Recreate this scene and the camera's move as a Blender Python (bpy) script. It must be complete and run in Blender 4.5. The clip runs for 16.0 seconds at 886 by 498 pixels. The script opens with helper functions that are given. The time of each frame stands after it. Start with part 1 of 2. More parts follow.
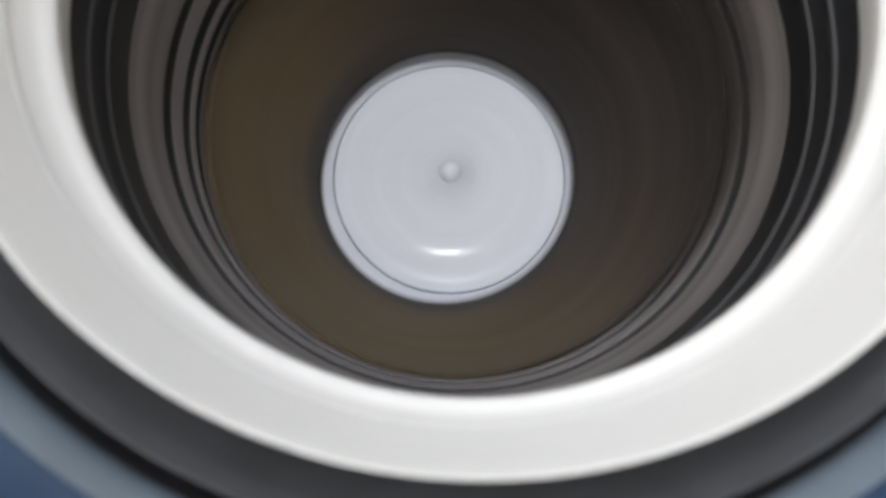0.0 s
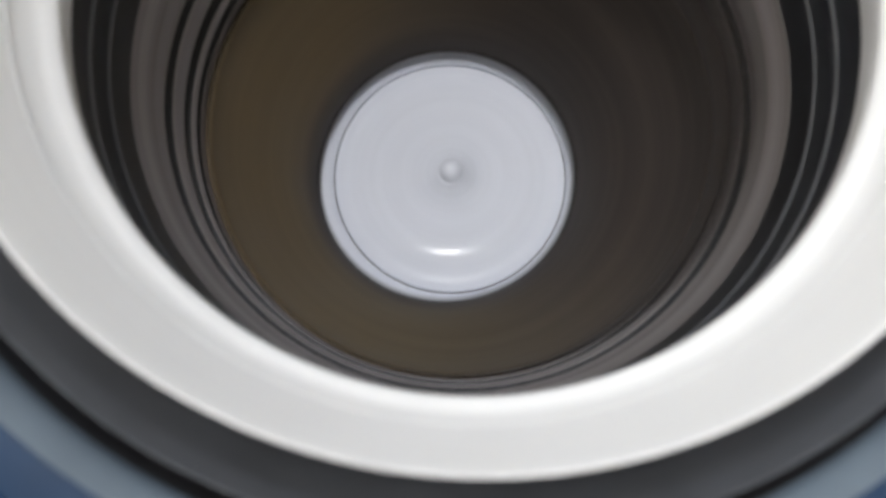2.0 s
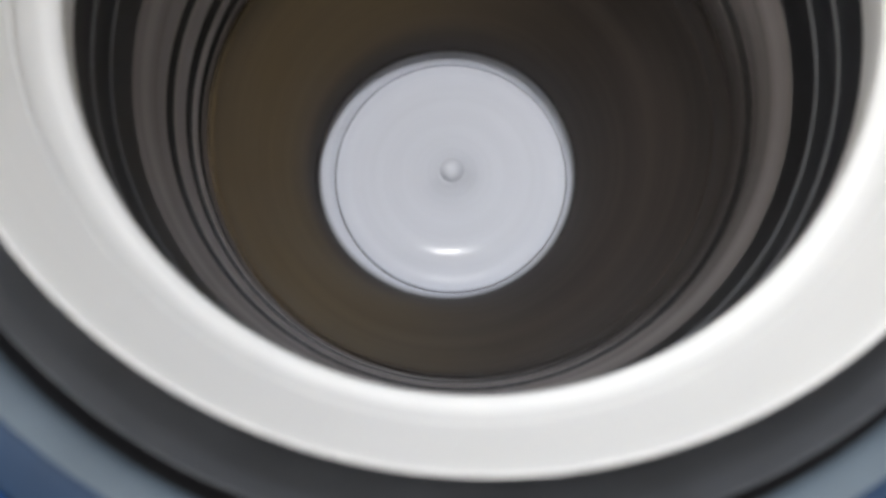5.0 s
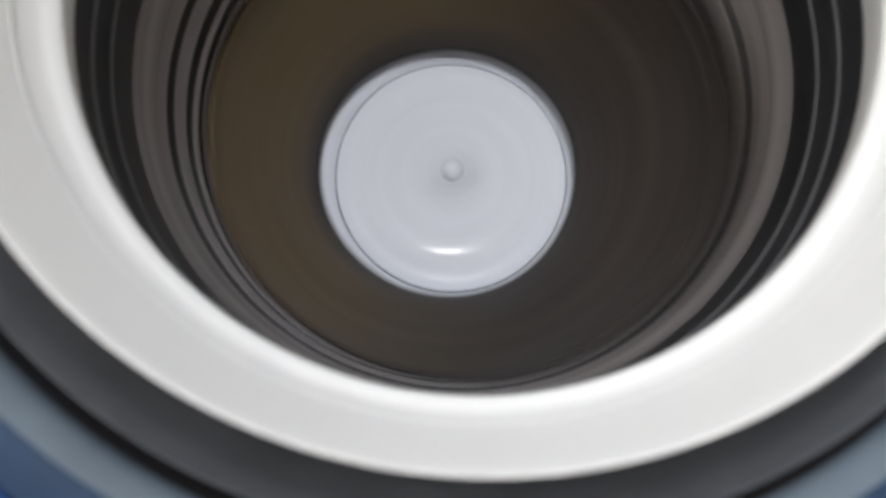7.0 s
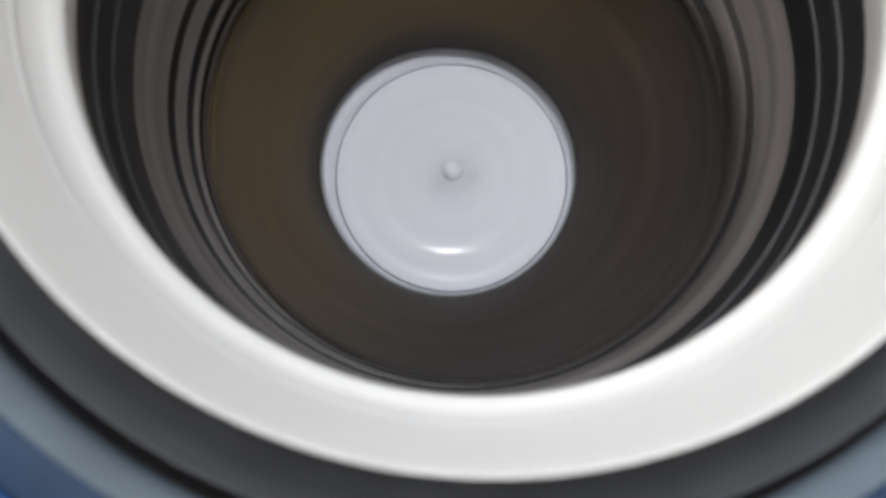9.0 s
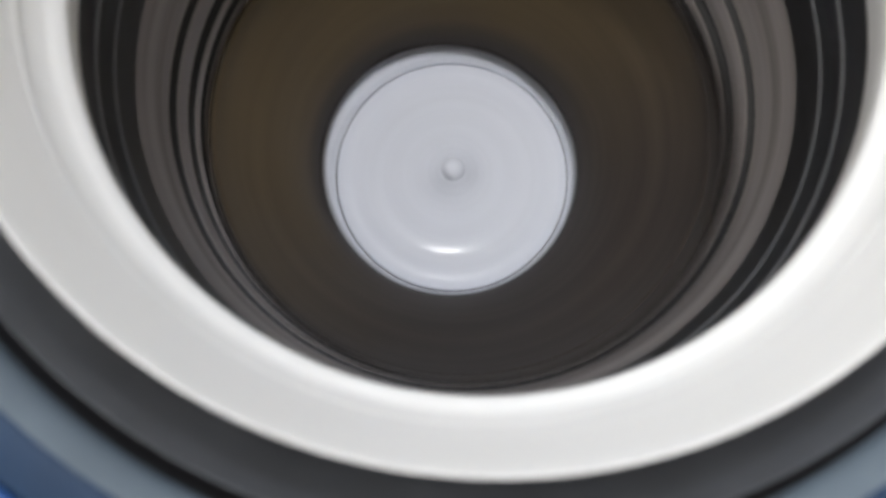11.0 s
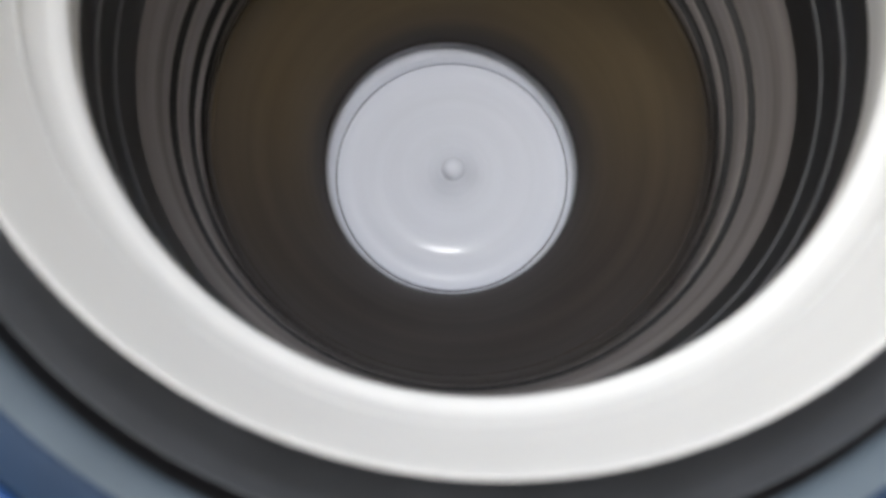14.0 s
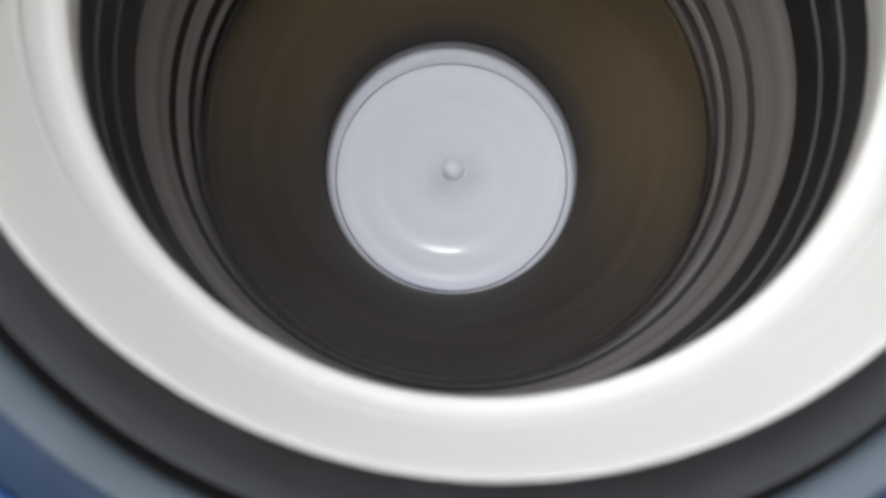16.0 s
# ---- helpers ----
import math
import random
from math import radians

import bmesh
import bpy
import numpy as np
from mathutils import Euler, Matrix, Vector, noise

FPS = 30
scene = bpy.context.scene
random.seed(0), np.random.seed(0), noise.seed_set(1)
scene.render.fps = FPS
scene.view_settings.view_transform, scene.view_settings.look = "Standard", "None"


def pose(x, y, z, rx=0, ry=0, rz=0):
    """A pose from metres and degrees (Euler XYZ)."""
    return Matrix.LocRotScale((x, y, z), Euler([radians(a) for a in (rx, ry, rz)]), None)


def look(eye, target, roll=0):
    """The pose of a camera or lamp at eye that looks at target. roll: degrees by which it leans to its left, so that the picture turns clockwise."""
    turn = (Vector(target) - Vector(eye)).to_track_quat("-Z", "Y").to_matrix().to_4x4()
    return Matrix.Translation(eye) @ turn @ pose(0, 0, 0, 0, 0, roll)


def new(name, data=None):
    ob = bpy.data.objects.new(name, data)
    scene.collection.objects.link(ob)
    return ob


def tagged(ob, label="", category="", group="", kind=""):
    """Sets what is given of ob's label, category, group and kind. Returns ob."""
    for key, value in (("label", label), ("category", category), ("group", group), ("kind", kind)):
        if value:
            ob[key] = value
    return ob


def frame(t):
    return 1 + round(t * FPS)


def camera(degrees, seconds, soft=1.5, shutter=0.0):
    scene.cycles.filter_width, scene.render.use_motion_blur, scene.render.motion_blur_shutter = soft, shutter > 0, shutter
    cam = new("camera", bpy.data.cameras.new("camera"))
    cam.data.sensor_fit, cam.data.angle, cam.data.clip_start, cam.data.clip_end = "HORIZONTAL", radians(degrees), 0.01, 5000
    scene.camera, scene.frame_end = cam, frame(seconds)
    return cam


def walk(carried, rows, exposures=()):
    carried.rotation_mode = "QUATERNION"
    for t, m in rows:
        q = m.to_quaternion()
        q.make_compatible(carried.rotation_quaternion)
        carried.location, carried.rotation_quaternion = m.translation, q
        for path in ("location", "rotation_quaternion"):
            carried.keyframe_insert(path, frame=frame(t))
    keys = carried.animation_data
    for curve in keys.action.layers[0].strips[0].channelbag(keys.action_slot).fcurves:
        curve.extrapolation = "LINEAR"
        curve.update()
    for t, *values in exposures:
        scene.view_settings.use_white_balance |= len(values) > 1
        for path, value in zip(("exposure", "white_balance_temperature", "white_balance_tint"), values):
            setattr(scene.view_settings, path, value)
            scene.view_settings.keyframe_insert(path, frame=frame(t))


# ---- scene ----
# The lip of the balance ring is the origin of heights; Z0 is its height above the floor.
Z0 = 0.86
PERIOD = 0.9774          # seconds for one turn of the basket as it shows


def drift(t, rows):
    return [float(np.interp(t, [r[0] for r in rows], [r[k] for r in rows])) for k in range(1, len(rows[0]))]


# the hand's slow drift: seconds, millimetres across and along, degrees of pitch and roll
DRIFT = ((0, 0, 0, 0, 0), (4, -0.92, -0.85, 0.072, -0.015), (8, -2.22, -0.39, -0.015, -0.118), (12, -6.65, -0.59, -0.098, -0.362), (16, -7.0, -1.09, -0.085, -0.362))


def shake(t, c, s):
    """One harmonic of the spin."""
    a = 2 * math.pi * (t - 7.408) / PERIOD
    return c * math.cos(a) + s * math.sin(a)


def eye(t):
    """The hand-held camera, which shakes with the machine that it leans on."""
    x, y, rx, ry = drift(t, DRIFT)
    return pose((-15.3 + x + shake(t, 1.325, 1.136)) / 1000, (-136.7 + y + shake(t, 1.686, 0.746)) / 1000, Z0 + 0.2374, 5.07 + rx, -0.84 + ry, 0)


def sway(t):
    """The tub on its springs: it swings and tilts inside the machine."""
    return pose(shake(t, 0.39, 0.505) / 1000, shake(t, -0.084, 0.475) / 1000, Z0, shake(t, 0.107, -0.113), shake(t, 0.172, 0.102), 0)


PATH = [(i / 10, eye(i / 10)) for i in range(161)]

cam = camera(78.0, 16.0, soft=3.4, shutter=1.0)
# focused on the disc at the bottom; the ring close to the lens is a little out of focus
cam.data.dof.use_dof, cam.data.dof.focus_distance, cam.data.dof.aperture_fstop = True, 0.60, 4.2
walk(cam, PATH, exposures=((0, 0.0), (16, 0.0)))

# ---- light: a ceiling lamp and two added, unseen windows of a small closed laundry room ----
world = bpy.data.worlds.new("sky_outside")
world.use_nodes = True
world.node_tree.nodes["Background"].inputs[0].default_value = (0.62, 0.78, 1.0, 1)
world.node_tree.nodes["Background"].inputs[1].default_value = 0.6
scene.world = world
LAMP = (0.04, 0.16, 2.80)
lamp = new("ceiling_lamp_light", bpy.data.lights.new("ceiling_lamp_light", "AREA"))
lamp.data.shape, lamp.data.size = "DISK", 0.11
lamp.data.energy, lamp.data.color = 22.5, (1.0, 0.985, 1.0)
lamp.matrix_world = look((LAMP[0], LAMP[1], LAMP[2] - 0.085), (LAMP[0], LAMP[1], 0))
# openings: along the wall from and to, and heights
WEST_WINDOW = (-0.10, 0.80, 1.92, 2.82)
NORTH_WINDOW = (-0.45, 0.45, 1.92, 2.82)


def window_light(name, eye_at, target, energy, colour):
    ob = new(name, bpy.data.lights.new(name, "AREA"))
    ob.data.shape, ob.data.size, ob.data.size_y = "RECTANGLE", 0.84, 0.84
    ob.data.energy, ob.data.color = energy, colour
    ob.matrix_world = look(eye_at, target)


# added fill from out of view: warm from the west, cool from the north
window_light("west_window_fill", (-1.37, 0.35, 2.37), (0.0, 0.35, 2.37), 29.0, (1.0, 0.98, 0.94))
window_light("north_window_fill", (0.0, 1.37, 2.37), (0.0, 0.0, 2.37), 14.5, (0.62, 0.78, 1.0))


# ---- materials ----
def material(name, colour, rough=0.5, metal=0.0, vary=0.12, scale=(30, 30, 30), bump=0.0, fine=400, gloss=0.5, other=None):
    """Paint, plastic or metal with two scales of variation and a little relief."""
    m = bpy.data.materials.new(name)
    m.use_nodes = True
    n, l = m.node_tree.nodes, m.node_tree.links
    b = n["Principled BSDF"]
    b.inputs["Metallic"].default_value = metal
    b.inputs["Specular IOR Level"].default_value = gloss
    co = n.new("ShaderNodeTexCoord")
    mp = n.new("ShaderNodeMapping")
    mp.inputs["Scale"].default_value = scale
    l.new(co.outputs["Object"], mp.inputs["Vector"])
    big = n.new("ShaderNodeTexNoise")
    big.inputs["Scale"].default_value, big.inputs["Detail"].default_value = 1.0, 5
    l.new(mp.outputs[0], big.inputs["Vector"])
    small = n.new("ShaderNodeTexNoise")
    small.inputs["Scale"].default_value, small.inputs["Detail"].default_value = fine, 2
    l.new(co.outputs["Object"], small.inputs["Vector"])
    mix = n.new("ShaderNodeMix")
    mix.data_type = "RGBA"
    c = Vector(colour)
    d = Vector(other) if other else c * (1 - vary)
    mix.inputs["A"].default_value = (*(c * (1 + vary * 0.4)), 1)
    mix.inputs["B"].default_value = (*d, 1)
    ramp = n.new("ShaderNodeMapRange")
    ramp.inputs["From Min"].default_value, ramp.inputs["From Max"].default_value = 0.32, 0.68
    l.new(big.outputs["Fac"], ramp.inputs["Value"])
    l.new(ramp.outputs[0], mix.inputs["Factor"])
    l.new(mix.outputs["Result"], b.inputs["Base Color"])
    rr = n.new("ShaderNodeMapRange")
    rr.inputs["To Min"].default_value, rr.inputs["To Max"].default_value = rough * 0.85, min(1, rough * 1.15)
    l.new(small.outputs["Fac"], rr.inputs["Value"])
    l.new(rr.outputs[0], b.inputs["Roughness"])
    if bump:
        bp = n.new("ShaderNodeBump")
        bp.inputs["Strength"].default_value, bp.inputs["Distance"].default_value = bump, 0.001
        l.new(small.outputs["Fac"], bp.inputs["Height"])
        l.new(bp.outputs[0], b.inputs["Normal"])
    return m


def turned(name, colour, rough, metal, vary, bands=60.0, other=None, side=None, gloss=0.5):
    """A surface that spins about its axis: the variation runs round it in streaks, by radius and height alone.
    side: a second colour that takes over towards one side of the turning thing, with the angle of that side."""
    m = bpy.data.materials.new(name)
    m.use_nodes = True
    n, l = m.node_tree.nodes, m.node_tree.links
    b = n["Principled BSDF"]
    b.inputs["Metallic"].default_value = metal
    b.inputs["Roughness"].default_value = rough
    b.inputs["Specular IOR Level"].default_value = gloss
    co = n.new("ShaderNodeTexCoord")
    sep = n.new("ShaderNodeSeparateXYZ")
    l.new(co.outputs["Object"], sep.inputs[0])
    flat = n.new("ShaderNodeCombineXYZ")
    l.new(sep.outputs["X"], flat.inputs["X"])
    l.new(sep.outputs["Y"], flat.inputs["Y"])
    length = n.new("ShaderNodeVectorMath")
    length.operation = "LENGTH"
    l.new(flat.outputs[0], length.inputs[0])
    # a slow drift with the angle keeps the streaks from being perfect rings
    slow = n.new("ShaderNodeVectorMath")
    slow.operation = "SCALE"
    slow.inputs["Scale"].default_value = 0.02
    l.new(flat.outputs[0], slow.inputs[0])
    ring = n.new("ShaderNodeCombineXYZ")
    l.new(length.outputs["Value"], ring.inputs["X"])
    l.new(sep.outputs["Z"], ring.inputs["Y"])
    add = n.new("ShaderNodeVectorMath")
    add.operation = "ADD"
    l.new(ring.outputs[0], add.inputs[0])
    l.new(slow.outputs[0], add.inputs[1])
    noise_a = n.new("ShaderNodeTexNoise")
    noise_a.inputs["Scale"].default_value, noise_a.inputs["Detail"].default_value = bands, 4
    noise_a.inputs["Roughness"].default_value = 0.6
    l.new(add.outputs[0], noise_a.inputs["Vector"])
    ramp = n.new("ShaderNodeMapRange")
    ramp.inputs["From Min"].default_value, ramp.inputs["From Max"].default_value = 0.3, 0.7
    l.new(noise_a.outputs["Fac"], ramp.inputs["Value"])
    mix = n.new("ShaderNodeMix")
    mix.data_type = "RGBA"
    c = Vector(colour)
    d = Vector(other) if other else c * (1 - vary)
    mix.inputs["A"].default_value = (*(c * (1 + vary * 0.4)), 1)
    mix.inputs["B"].default_value = (*d, 1)
    l.new(ramp.outputs[0], mix.inputs["Factor"])
    out = mix.outputs["Result"]
    if side:
        second, angle = side
        way = n.new("ShaderNodeVectorMath")
        way.operation = "DOT_PRODUCT"
        way.inputs[1].default_value = (math.cos(radians(angle)), math.sin(radians(angle)), 0)
        norm = n.new("ShaderNodeVectorMath")
        norm.operation = "NORMALIZE"
        l.new(flat.outputs[0], norm.inputs[0])
        l.new(norm.outputs[0], way.inputs[0])
        share = n.new("ShaderNodeMapRange")
        share.interpolation_type = "SMOOTHSTEP"
        share.inputs["From Min"].default_value, share.inputs["From Max"].default_value = -0.9, 0.8
        l.new(way.outputs["Value"], share.inputs["Value"])
        two = n.new("ShaderNodeMix")
        two.data_type = "RGBA"
        # the second colour lies at middle height
        low, high, both, amount = (n.new("ShaderNodeMapRange"), n.new("ShaderNodeMapRange"), n.new("ShaderNodeMath"), n.new("ShaderNodeMath"))
        for node, a, b2 in ((low, -0.350, -0.295), (high, -0.176, -0.196)):
            node.interpolation_type = "SMOOTHSTEP"
            node.inputs["From Min"].default_value, node.inputs["From Max"].default_value = a, b2
            l.new(sep.outputs["Z"], node.inputs["Value"])
        both.operation, amount.operation = "MULTIPLY", "MULTIPLY"
        l.new(low.outputs[0], both.inputs[0])
        l.new(high.outputs[0], both.inputs[1])
        l.new(both.outputs[0], amount.inputs[0])
        l.new(share.outputs[0], amount.inputs[1])
        l.new(amount.outputs[0], two.inputs["Factor"])
        l.new(out, two.inputs["A"])
        tint = n.new("ShaderNodeMix")
        tint.data_type = "RGBA"
        tint.inputs["A"].default_value = (*second, 1)
        tint.inputs["B"].default_value = (*(Vector(second) * 0.75), 1)
        l.new(ramp.outputs[0], tint.inputs["Factor"])
        l.new(tint.outputs["Result"], two.inputs["B"])
        out = two.outputs["Result"]
    l.new(out, b.inputs["Base Color"])
    return m


WHITE_RING = turned("white_ring_plastic", (0.835, 0.838, 0.834), 0.5, 0.0, 0.05, 30, gloss=0.22)
WHITE_DISC = turned("white_disc_plastic", (0.80, 0.835, 0.915), 0.14, 0.0, 0.04, 40, gloss=0.038)
STEEL = turned("brushed_steel", (0.335, 0.303, 0.294), 0.62, 0.5, 0.45, 90)
COLLAR = turned("black_collar", (0.011, 0.012, 0.015), 0.34, 0.0, 0.4, 120)
EDGE = turned("pale_ridge", (0.23, 0.235, 0.25), 0.38, 0.3, 0.2, 60)
CLOTH = turned("wet_cloth", (0.040, 0.031, 0.025), 0.62, 0.0, 0.4, 34, side=((0.132, 0.096, 0.049), 18), gloss=0.35)


def frayed(base, name):
    """The same cloth, thinning out towards its loose upper edge by the mesh's own 'fray' values."""
    m = base.copy()
    m.name = name
    n, l = m.node_tree.nodes, m.node_tree.links
    b, out = n["Principled BSDF"], n["Material Output"]
    at = n.new("ShaderNodeAttribute")
    at.attribute_name = "fray"
    clear = n.new("ShaderNodeBsdfTransparent")
    mix = n.new("ShaderNodeMixShader")
    l.new(at.outputs["Fac"], mix.inputs[0])
    l.new(b.outputs[0], mix.inputs[1])
    l.new(clear.outputs[0], mix.inputs[2])
    l.new(mix.outputs[0], out.inputs["Surface"])
    return m


FRAY = frayed(CLOTH, "wet_cloth_loose_edge")
# black for the sheets that paint shade into gaps and recesses
GAP_SHADE = material("gap_shade_black", (0.006, 0.006, 0.007), 0.6)
GASKET = material("dark_grey_plastic", (0.050, 0.053, 0.060), 0.36, gloss=0.6, vary=0.2, bump=0.05)
TUB = material("grey_tub", (0.10, 0.10, 0.11), 0.5)
RIM = material("grey_blue_plastic", (0.115, 0.145, 0.175), 0.5, gloss=0.3, vary=0.12, bump=0.03)
NAVY = material("navy_plastic", (0.012, 0.032, 0.072), 0.5, gloss=0.2, vary=0.15, bump=0.03)
BLUE = material("blue_plastic", (0.022, 0.085, 0.28), 0.45, vary=0.12, bump=0.03)
BODY = material("painted_sheet", (0.55, 0.58, 0.62), 0.4, vary=0.06)
RUBBER = material("rubber", (0.03, 0.03, 0.03), 0.8)
WALL = material("wall_paint", (0.64, 0.58, 0.49), 0.85, vary=0.08, scale=(2, 2, 2), bump=0.1)
CEIL = material("ceiling_paint", (0.72, 0.71, 0.69), 0.9, vary=0.05, scale=(2, 2, 2))
TILE = material("floor_tile", (0.36, 0.34, 0.31), 0.4, vary=0.2, scale=(4, 4, 4))
SHADE = bpy.data.materials.new("lamp_shade_glow")
SHADE.use_nodes = True
SHADE.node_tree.nodes["Principled BSDF"].inputs["Emission Color"].default_value = (1, 0.95, 0.88, 1)
SHADE.node_tree.nodes["Principled BSDF"].inputs["Emission Strength"].default_value = 6


# ---- mesh helpers ----
def link(name, bm, mat, parent=None, label=""):
    me = bpy.data.meshes.new(name)
    bmesh.ops.recalc_face_normals(bm, faces=bm.faces)
    bm.to_mesh(me)
    bm.free()
    me.materials.append(mat)
    for p in me.polygons:
        p.use_smooth = True
    ob = new(name, me)
    if parent:
        ob.parent = parent
    if label:
        ob["label"] = label
    return ob


def part(name, bm, mat, parent, label=""):
    return link(name, bm, mat, parent, label)


def rounded(points, r=0.002, steps=3):
    """The profile with its corners cut into short arcs."""
    out = []
    k = len(points)
    for i, p in enumerate(points):
        if i in (0, k - 1):
            out.append(Vector(p))
            continue
        p, a, b = Vector(p), Vector(points[i - 1]), Vector(points[i + 1])
        da, db = (a - p), (b - p)
        ra, rb = min(r, da.length * 0.45), min(r, db.length * 0.45)
        s, e = p + da.normalized() * ra, p + db.normalized() * rb
        for j in range(steps + 1):
            u = j / steps
            out.append(s * (1 - u) ** 2 + p * 2 * u * (1 - u) + e * u * u)
    return out


def lathe(points, segs=160, closed=False, r=0.0, steps=3):
    """A body turned about the z axis from (radius, height) points; a point on the axis closes it."""
    pts = rounded(points, r, steps) if r else [Vector(p) for p in points]
    bm = bmesh.new()
    rows = []
    for p in pts:
        if p.x < 1e-6:
            rows.append([bm.verts.new((0, 0, p.y))])
        else:
            rows.append([bm.verts.new((p.x * math.cos(2 * math.pi * i / segs), p.x * math.sin(2 * math.pi * i / segs), p.y)) for i in range(segs)])
    pairs = list(zip(rows, rows[1:])) + ([(rows[-1], rows[0])] if closed else [])
    for a, b in pairs:
        for i in range(segs):
            j = (i + 1) % segs
            quad = [a[i % len(a)], a[j % len(a)], b[j % len(b)], b[i % len(b)]]
            face = list(dict.fromkeys(quad))
            if len(face) > 2:
                bm.faces.new(face)
    return bm


def box(x0, x1, y0, y1, z0, z1, bevel=0.0):
    bm = bmesh.new()
    bmesh.ops.create_cube(bm, size=1)
    bmesh.ops.scale(bm, vec=(x1 - x0, y1 - y0, z1 - z0), verts=bm.verts)
    bmesh.ops.translate(bm, vec=((x0 + x1) / 2, (y0 + y1) / 2, (z0 + z1) / 2), verts=bm.verts)
    if bevel:
        bmesh.ops.bevel(bm, geom=bm.edges[:], offset=bevel, segments=3, affect="EDGES", profile=0.5)
    return bm


# ---- room ----
W, H = 1.3, 2.9
tagged(link("floor", box(-W, W, -W, W, -0.1, 0), TILE), kind="structure")
tagged(link("ceiling", box(-W, W, -W, W, H, H + 0.1), CEIL), kind="structure")
for name, b in (("wall_south", (-W - 0.1, W + 0.1, -W - 0.1, -W)), ("wall_east", (W, W + 0.1, -W, W))):
    tagged(link(name, box(*b, -0.1, H + 0.1), WALL), kind="structure")


def joined(*boxes):
    bm = bmesh.new()
    for b in boxes:
        piece = box(*b)
        me = bpy.data.meshes.new("piece")
        piece.to_mesh(me)
        piece.free()
        bm.from_mesh(me)
        bpy.data.meshes.remove(me)
    return bm


def wall_opening(low, high, opening):
    """The boxes of a wall from low to high along it, with an opening: (from, to, bottom, top)."""
    u0, u1, z0, z1 = opening
    return ((low, u0, -0.1, H + 0.1), (u1, high, -0.1, H + 0.1), (u0, u1, -0.1, z0), (u0, u1, z1, H + 0.1))


def window_parts(window, opening, place):
    """Frame and sill; place turns (depth from, depth to, along from, along to, heights) into a box."""
    u0, u1, z0, z1 = opening
    part("window_frame", joined(*[place(W + 0.02, W + 0.06, *b) for b in ((u0, u0 + 0.05, z0, z1), (u1 - 0.05, u1, z0, z1), (u0 + 0.05, u1 - 0.05, z0, z0 + 0.05), (u0 + 0.05, u1 - 0.05, z1 - 0.05, z1))]), CEIL, window)
    part("window_sill", box(*place(W - 0.06, W - 0.001, u0 - 0.03, u1 + 0.03, z0 - 0.03, z0 - 0.002), 0.004), CEIL, window)


def west(d0, d1, u0, u1, z0, z1):
    return (-d1, -d0, u0, u1, z0, z1)


def north(d0, d1, u0, u1, z0, z1):
    return (u0, u1, d0, d1, z0, z1)


tagged(link("wall_west", joined(*[west(W, W + 0.1, *b) for b in wall_opening(-W, W, WEST_WINDOW)]), WALL), kind="structure")
tagged(link("wall_north", joined(*[north(W, W + 0.1, *b) for b in wall_opening(-W - 0.1, W + 0.1, NORTH_WINDOW)]), WALL), kind="structure")
for name, opening, place in (("added_window_1", WEST_WINDOW, west), ("added_window_2", NORTH_WINDOW, north)):
    window_parts(tagged(new(name), "plain white-framed window, unseen, added to let light in", "window", kind="structure"), opening, place)

ceiling_lamp = tagged(new("ceiling_lamp"), "round white ceiling lamp, switched on", "lamp")
ceiling_lamp.location = (LAMP[0], LAMP[1], H)
part("base", lathe([(0, 0), (0.17, 0), (0.17, -0.03), (0.16, -0.035), (0, -0.035)], 64), BODY, ceiling_lamp)
part("shade", lathe([(0.155, -0.036), (0.15, -0.06), (0.12, -0.075), (0, -0.08)], 64), SHADE, ceiling_lamp, "glowing white diffuser")


# ---- the machine that stands still ----
def plate_with_hole(half_x, half_y, rows, segs=160):
    """A rectangular plate whose round hole has the (radius, height) profile rows, running outwards to the plate's edge."""
    bm = bmesh.new()
    loops = []
    for rad, z in rows:
        loops.append([bm.verts.new((rad * math.cos(2 * math.pi * i / segs), rad * math.sin(2 * math.pi * i / segs), z)) for i in range(segs)])
    for z in (rows[-1][1], rows[-1][1] - 0.05):
        loop = []
        for i in range(segs):
            c, s = math.cos(2 * math.pi * i / segs), math.sin(2 * math.pi * i / segs)
            k = min(half_x / max(abs(c), 1e-6), half_y / max(abs(s), 1e-6))
            loop.append(bm.verts.new((c * k, s * k, z)))
        loops.append(loop)
    for a, b in zip(loops, loops[1:]):
        for i in range(segs):
            j = (i + 1) % segs
            bm.faces.new((a[i], a[j], b[j], b[i]))
    return bm


machine = tagged(new("washing_machine"), "blue top-loading washing machine with open lid, running its spin", "washing machine")
machine.location = (0, 0, Z0)
TOP = 0.072
OFF = (-0.0016, -0.0006, 0.0)      # the panel's hole is not quite over the basket's axis
top_panel = part("top_panel", plate_with_hole(0.275, 0.285, [tuple(p) for p in rounded(
    [(0.2482, TOP - 0.03), (0.2482, TOP - 0.0085), (0.2535, TOP - 0.006), (0.2700, TOP - 0.005)], 0.002)]), BLUE, machine, "bright blue plastic top panel")
rim = part("opening_rim", lathe([(0.2238, 0.0530), (0.2241, 0.0560), (0.2257, 0.0590), (0.2280, 0.0620), (0.2301, 0.0645), (0.2303, 0.0640), (0.2303, 0.03), (0.2250, 0.03)], closed=True, r=0.0008), RIM, machine, "grey-blue rounded plastic rim")
surround = part("surround", lathe([(0.2305, 0.03), (0.2305, 0.0645), (0.2365, 0.0655), (0.2440, 0.0665), (0.2455, 0.0655), (0.2455, 0.03)], r=0.0012), NAVY, machine, "navy plastic ring round the opening")
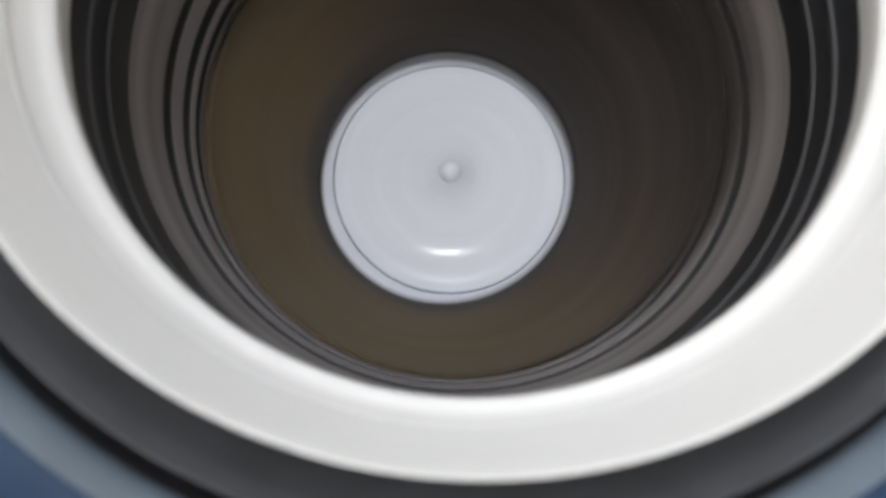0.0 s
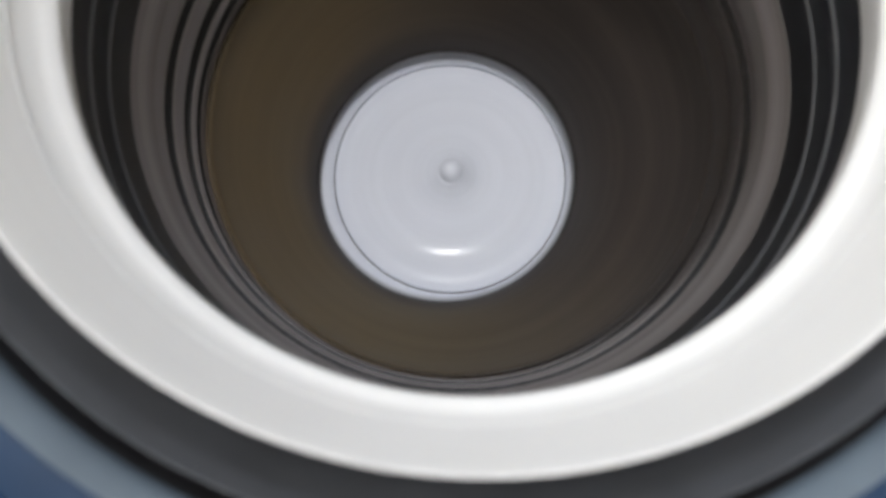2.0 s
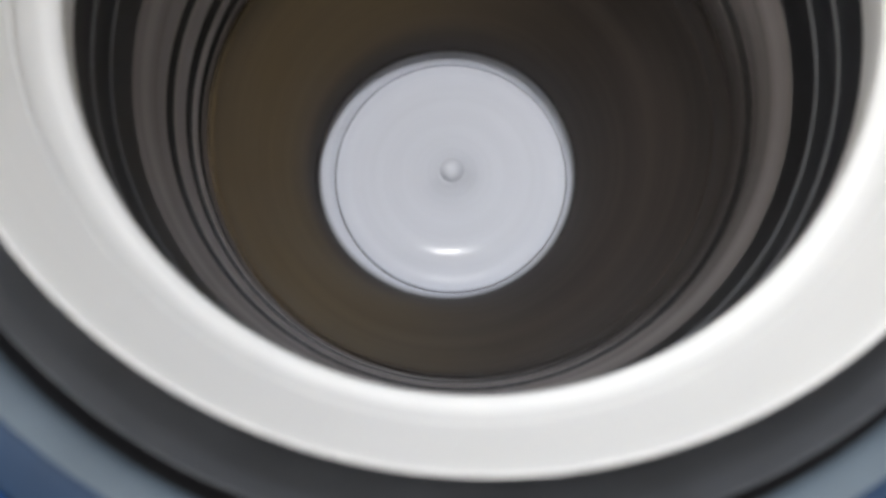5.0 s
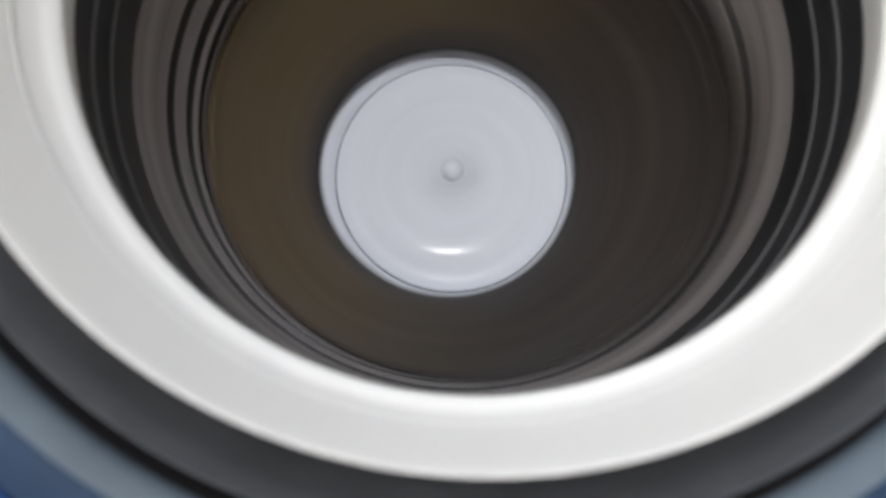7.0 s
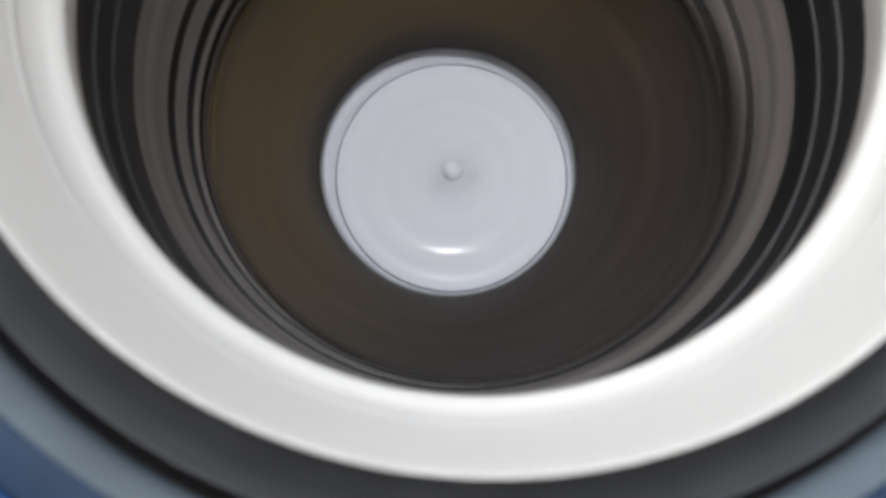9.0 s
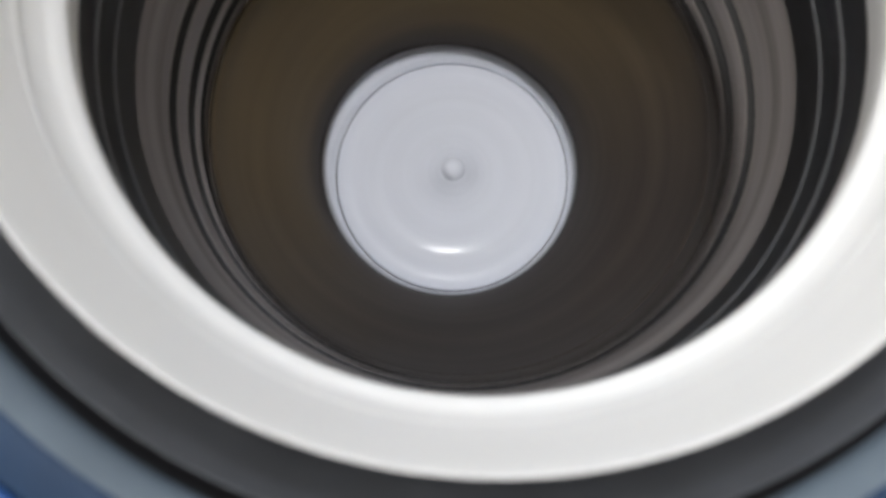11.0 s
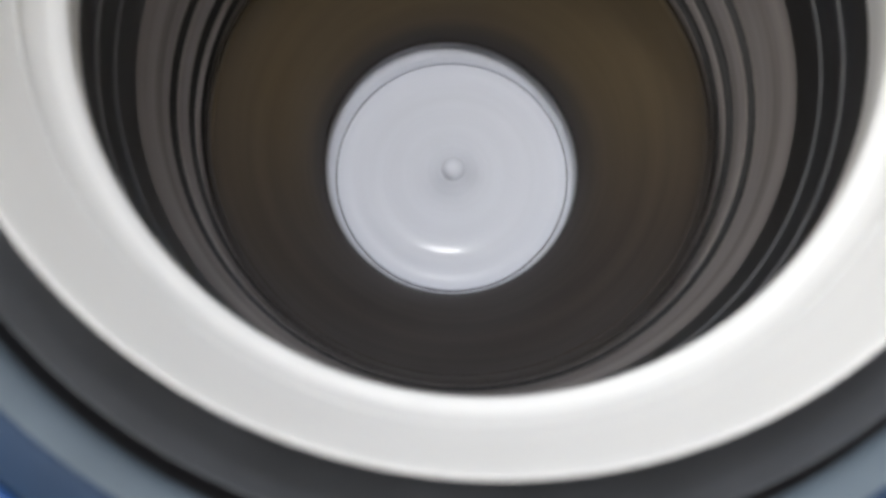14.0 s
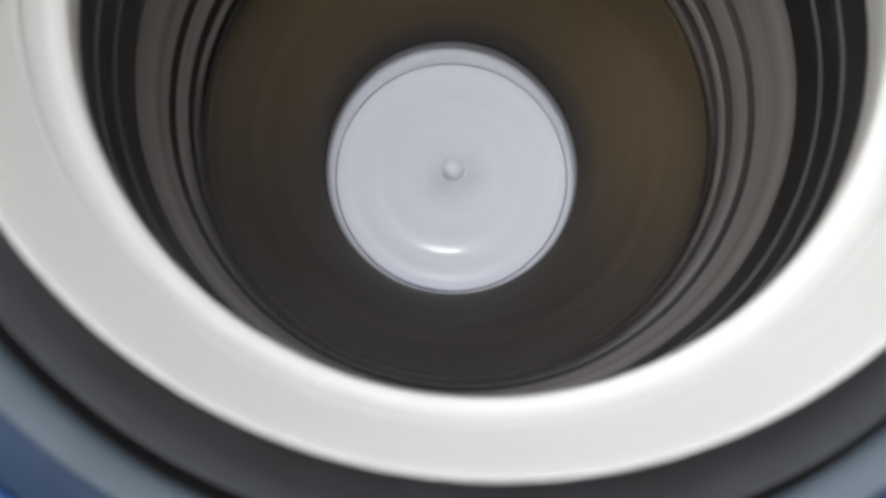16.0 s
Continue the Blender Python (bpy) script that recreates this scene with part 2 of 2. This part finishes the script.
# two black sheets: painted shade below the rim and outside the navy ring
liner_shade = part("liner_shade", lathe([(0.2241, 0.0525), (0.2235, 0.0520), (0.2235, 0.02)]), GAP_SHADE, machine, "black sheet painting shade under the rim")
groove_shade = part("rim_groove_shade", lathe([(0.2453, 0.052), (0.2480, 0.052), (0.2480, 0.0625)]), GAP_SHADE, machine, "black lining painting shade outside the navy ring")
for ob in (top_panel, rim, surround, groove_shade, liner_shade):
    ob.location = OFF
outer_tub = tagged(new("outer_tub"), "dark grey outer tub with sloping seal ring, swaying in its machine", "tub")
outer_tub.location = (0, 0, Z0)
part("seal_ring", lathe([(0.1985, 0.010), (0.2020, 0.0240), (0.2065, 0.0400), (0.2110, 0.0520), (0.2153, 0.0600), (0.2160, 0.0570), (0.2183, 0.0500), (0.2183, 0.02)], r=0.001), GASKET, outer_tub, "dark grey ring seal")
part("tub_wall", lathe([(0.2145, 0.018), (0.2145, -0.40), (0.205, -0.43), (0, -0.43), (0, -0.434), (0.207, -0.434), (0.2185, -0.40), (0.2185, 0.018)], 96), TUB, outer_tub)
# flat black sheet, the painted shade between seal and rim
part("gap_shade", lathe([(0.2184, 0.024), (0.2275, 0.024)]), GAP_SHADE, machine, "black sheet painting shade beside the seal")
for name, b in (("side_panel", (-0.278, -0.270, -0.285, 0.285)), ("side_panel", (0.270, 0.278, -0.285, 0.285)),
                ("front_panel", (-0.270, 0.270, -0.288, -0.280)), ("back_panel", (-0.270, 0.270, 0.280, 0.288))):
    part(name, box(*b, -Z0 + 0.03, TOP - 0.0555, 0.002), BODY, machine)
for sx in (-1, 1):
    for sy in (-1, 1):
        foot = part("foot", lathe([(0, 0), (0.022, 0), (0.02, 0.032), (0, 0.032)], 24), RUBBER, machine)
        foot.location = (sx * 0.25, sy * 0.255, -Z0)

# ---- the basket, which spins ----
basket = tagged(new("spin_basket"), "spinning steel wash basket with white balance ring and white pulsator", "wash basket")
basket.location = (0, 0, Z0)


def smooth(points, steps=6):
    """A Catmull-Rom curve through the (radius, height) points."""
    pts = [Vector(p) for p in points]
    out = []
    for i in range(len(pts) - 1):
        a, b, c, d = pts[max(i - 1, 0)], pts[i], pts[i + 1], pts[min(i + 2, len(pts) - 1)]
        for k in range(steps):
            u = k / steps
            out.append(0.5 * (2 * b + (c - a) * u + (2 * a - 5 * b + 4 * c - d) * u * u + (3 * b - a - 3 * c + d) * u ** 3))
    return out + [pts[-1]]


part("balance_ring", lathe(smooth([(0.1945, -0.0185), (0.1915, -0.0165), (0.1885, -0.0120), (0.1855, -0.0062), (0.1822, 0.0005), (0.1798, 0.0062), (0.1788, 0.0110), (0.1804, 0.0152), (0.1830, 0.0202), (0.1852, 0.0280), (0.1873, 0.0410), (0.1896, 0.0580),
                                   (0.1906, 0.0655), (0.1914, 0.0694), (0.1917, 0.0701), (0.1920, 0.0702), (0.1923, 0.0695), (0.1926, 0.0650), (0.1931, 0.0580), (0.1938, 0.045), (0.1940, 0.030), (0.1945, -0.0185)]), closed=True), WHITE_RING, basket, "smooth white plastic balance ring")
part("seam", lathe([(0.18545, 0.0324), (0.1850, 0.0320), (0.18525, 0.0316)]), WHITE_RING, basket, "fine seam in the ring")
part("collar", lathe([(0.1945, -0.0190), (0.1975, -0.030), (0.1996, -0.040), (0.1996, -0.082), (0.2045, -0.082), (0.2045, -0.0190)]), COLLAR, basket, "black plastic collar under the ring")
for z in (-0.044, -0.061):
    part("ridge", lathe([(0.1998, z + 0.0014), (0.1987, z), (0.1998, z - 0.0014)]), EDGE, basket, "thin pale ridge")
part("wall", lathe([(0.2000, -0.0805), (0.1999, -0.084), (0.1991, -0.110), (0.1985, -0.122), (0.2030, -0.1235), (0.2030, -0.1300), (0.1978, -0.1325), (0.1978, -0.1500),
                    (0.2035, -0.1508), (0.2035, -0.1602), (0.1978, -0.1612), (0.1975, -0.1695), (0.2035, -0.1702), (0.2035, -0.1810), (0.2000, -0.182), (0.2000, -0.330), (0.190, -0.372), (0.176, -0.384), (0.178, -0.387), (0.193, -0.375), (0.2060, -0.332), (0.2060, -0.0805)],
                   closed=True, r=0.0016), STEEL, basket, "brushed stainless steel wall with pressed grooves")
# black linings stand in for the shade inside the steel wall's grooves
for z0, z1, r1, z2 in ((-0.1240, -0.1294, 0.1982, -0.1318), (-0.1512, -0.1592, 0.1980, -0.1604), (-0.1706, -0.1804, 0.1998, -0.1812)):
    part("groove_shade", lathe([(0.2033, z0), (0.2033, z1), (r1, z2)]), GAP_SHADE, basket, "black lining painting shade into the wall's grooves")
part("base", lathe([(0.1333, -0.392), (0.1333, -0.3800), (0.1345, -0.3790), (0.1390, -0.3740), (0.1450, -0.3705), (0.1500, -0.3690), (0.1540, -0.3552), (0.170, -0.356), (0.177, -0.379), (0.177, -0.392)], closed=True, r=0.002), WHITE_DISC, basket, "white plastic base with a raised lip round the pulsator")
# black sheet in the slit, painting the depth's shade
part("base_gap_shade", lathe([(0.1296, -0.3835), (0.1344, -0.3835)]), GAP_SHADE, basket, "black sheet painting shade round the pulsator")


def disc_profile():
    """A low cone with two narrow level steps, rounded at its edge."""
    rows = [(0.1322, -0.392), (0.1322, -0.3815), (0.1314, -0.3798), (0.1305, -0.3786)]
    r, z = rows[-1]
    while r > 0.016:
        steep = 13.5
        for at, least, wide in ((0.1185, -2.0, 0.0050), (0.088, -0.7, 0.0125)):
            steep = min(steep, least + (13.5 - least) * (1 - math.exp(-((r - at) / wide) ** 2)))
        if r < 0.045:
            steep = 13.5 + 32 * (0.045 - r) / 0.03
        r -= 0.001
        z += math.tan(radians(steep)) * 0.001
        rows.append((r, z))
    return rows + [(0, z + 0.0004)], z


DISC, HUB = disc_profile()
part("pulsator", lathe(DISC), WHITE_DISC, basket, "white stepped pulsator disc rising to the middle")
part("knob", lathe(smooth([(0.0166, HUB - 0.002), (0.0128, HUB + 0.0010), (0.0122, HUB + 0.0040), (0.0112, HUB + 0.0060), (0.0085, HUB + 0.0092), (0.0045, HUB + 0.0112), (0, HUB + 0.0117)], 5), 48), WHITE_DISC, basket, "small domed white cap")


# ---- wet washing, pressed against the turning wall ----
def cloth_shape(a):
    """Height of the firm edge, height of the loose edge and foot radius at the angle a of the turning load."""
    tall = (0.5 - 0.5 * math.cos(a - 0.22)) ** 2.2
    firm = -0.189 + 0.020 * tall
    return firm, firm + 0.004 + 0.085 * tall, 0.1370 + 0.0100 * (0.5 + 0.5 * math.cos(a - radians(40))) ** 2.5 + 0.0006 * math.sin(3 * a)


def cloth_radius(foot, u, a):
    fat = 0.35 * u + 0.65 * u * u * (3 - 2 * u)
    return foot + (0.1968 - foot) * fat + 0.0008 * math.sin(5 * a + 9 * u) * u * (1 - u) * 4


def cloth_body():
    """A closed layer: the inner skin from the base up to the firm edge, and its back against the wall."""
    bm = bmesh.new()
    segs, ups = 180, 24
    rows = []
    for i in range(segs):
        a = 2 * math.pi * i / segs
        top, _, foot = cloth_shape(a)
        ring = [(cloth_radius(foot, k / ups, a), -0.3545 + (top + 0.3545) * k / ups) for k in range(ups + 1)]
        ring += [(0.1994, top), (0.1994, -0.325), (0.180, -0.3535)]
        rows.append([bm.verts.new((r * math.cos(a), r * math.sin(a), z)) for r, z in ring])
    for i in range(segs):
        a, b = rows[i], rows[(i + 1) % segs]
        for k in range(len(a)):
            j = (k + 1) % len(a)
            bm.faces.new((a[k], b[k], b[j], a[j]))
    return bm


def loose_edge():
    """The flung-out upper edge of the cloth, highest on one side, thinning upwards."""
    bm = bmesh.new()
    fray = bm.verts.layers.float.new("fray")
    segs, ups = 180, 14
    rows = []
    for i in range(segs):
        a = 2 * math.pi * i / segs
        firm, loose, _ = cloth_shape(a)
        row = []
        for k in range(ups + 1):
            u = k / ups
            r = 0.1966 + 0.0006 * u
            v = bm.verts.new((r * math.cos(a), r * math.sin(a), firm - 0.002 + (loose - firm + 0.002) * u))
            v[fray] = u * u * (3 - 2 * u)
            row.append(v)
        rows.append(row)
    for i in range(segs):
        a, b = rows[i], rows[(i + 1) % segs]
        for k in range(ups):
            bm.faces.new((a[k], b[k], b[k + 1], a[k + 1]))
    return bm


def foot_fringe():
    """Loose threads of the cloth's foot over the white base, thinning towards the middle."""
    bm = bmesh.new()
    fray = bm.verts.layers.float.new("fray")
    segs, ins = 180, 6
    rows = []
    for i in range(segs):
        a = 2 * math.pi * i / segs
        foot = cloth_shape(a)[2]
        wide = 0.0060 + 0.0020 * math.cos(a - 2.0)
        row = []
        for k in range(ins + 1):
            u = k / ins
            r = foot + 0.0004 - wide * u
            v = bm.verts.new((r * math.cos(a), r * math.sin(a), -0.3535 + 0.0008 * u))
            v[fray] = u ** 0.6
            row.append(v)
        rows.append(row)
    for i in range(segs):
        a, b = rows[i], rows[(i + 1) % segs]
        for k in range(ins):
            bm.faces.new((a[k], b[k], b[k + 1], a[k + 1]))
    return bm


load = tagged(new("wash_load"), "wet brown and charcoal washing pressed against the spinning basket wall", "laundry")
load.location = (0, 0, Z0)
part("cloth_body", cloth_body(), CLOTH, load)
part("foot_fringe", foot_fringe(), FRAY, load)
part("loose_edge", loose_edge(), FRAY, load, "flung-out charcoal cloth edge")


def motions():
    times = [i / 10 for i in range(161)]
    turn = [(t, sway(t) @ pose(0, 0, 0, 0, 0, -360 * (t - 7.37) / PERIOD)) for t in times]
    walk(outer_tub, [(t, sway(t)) for t in times])
    walk(basket, turn)
    walk(load, turn)


motions()
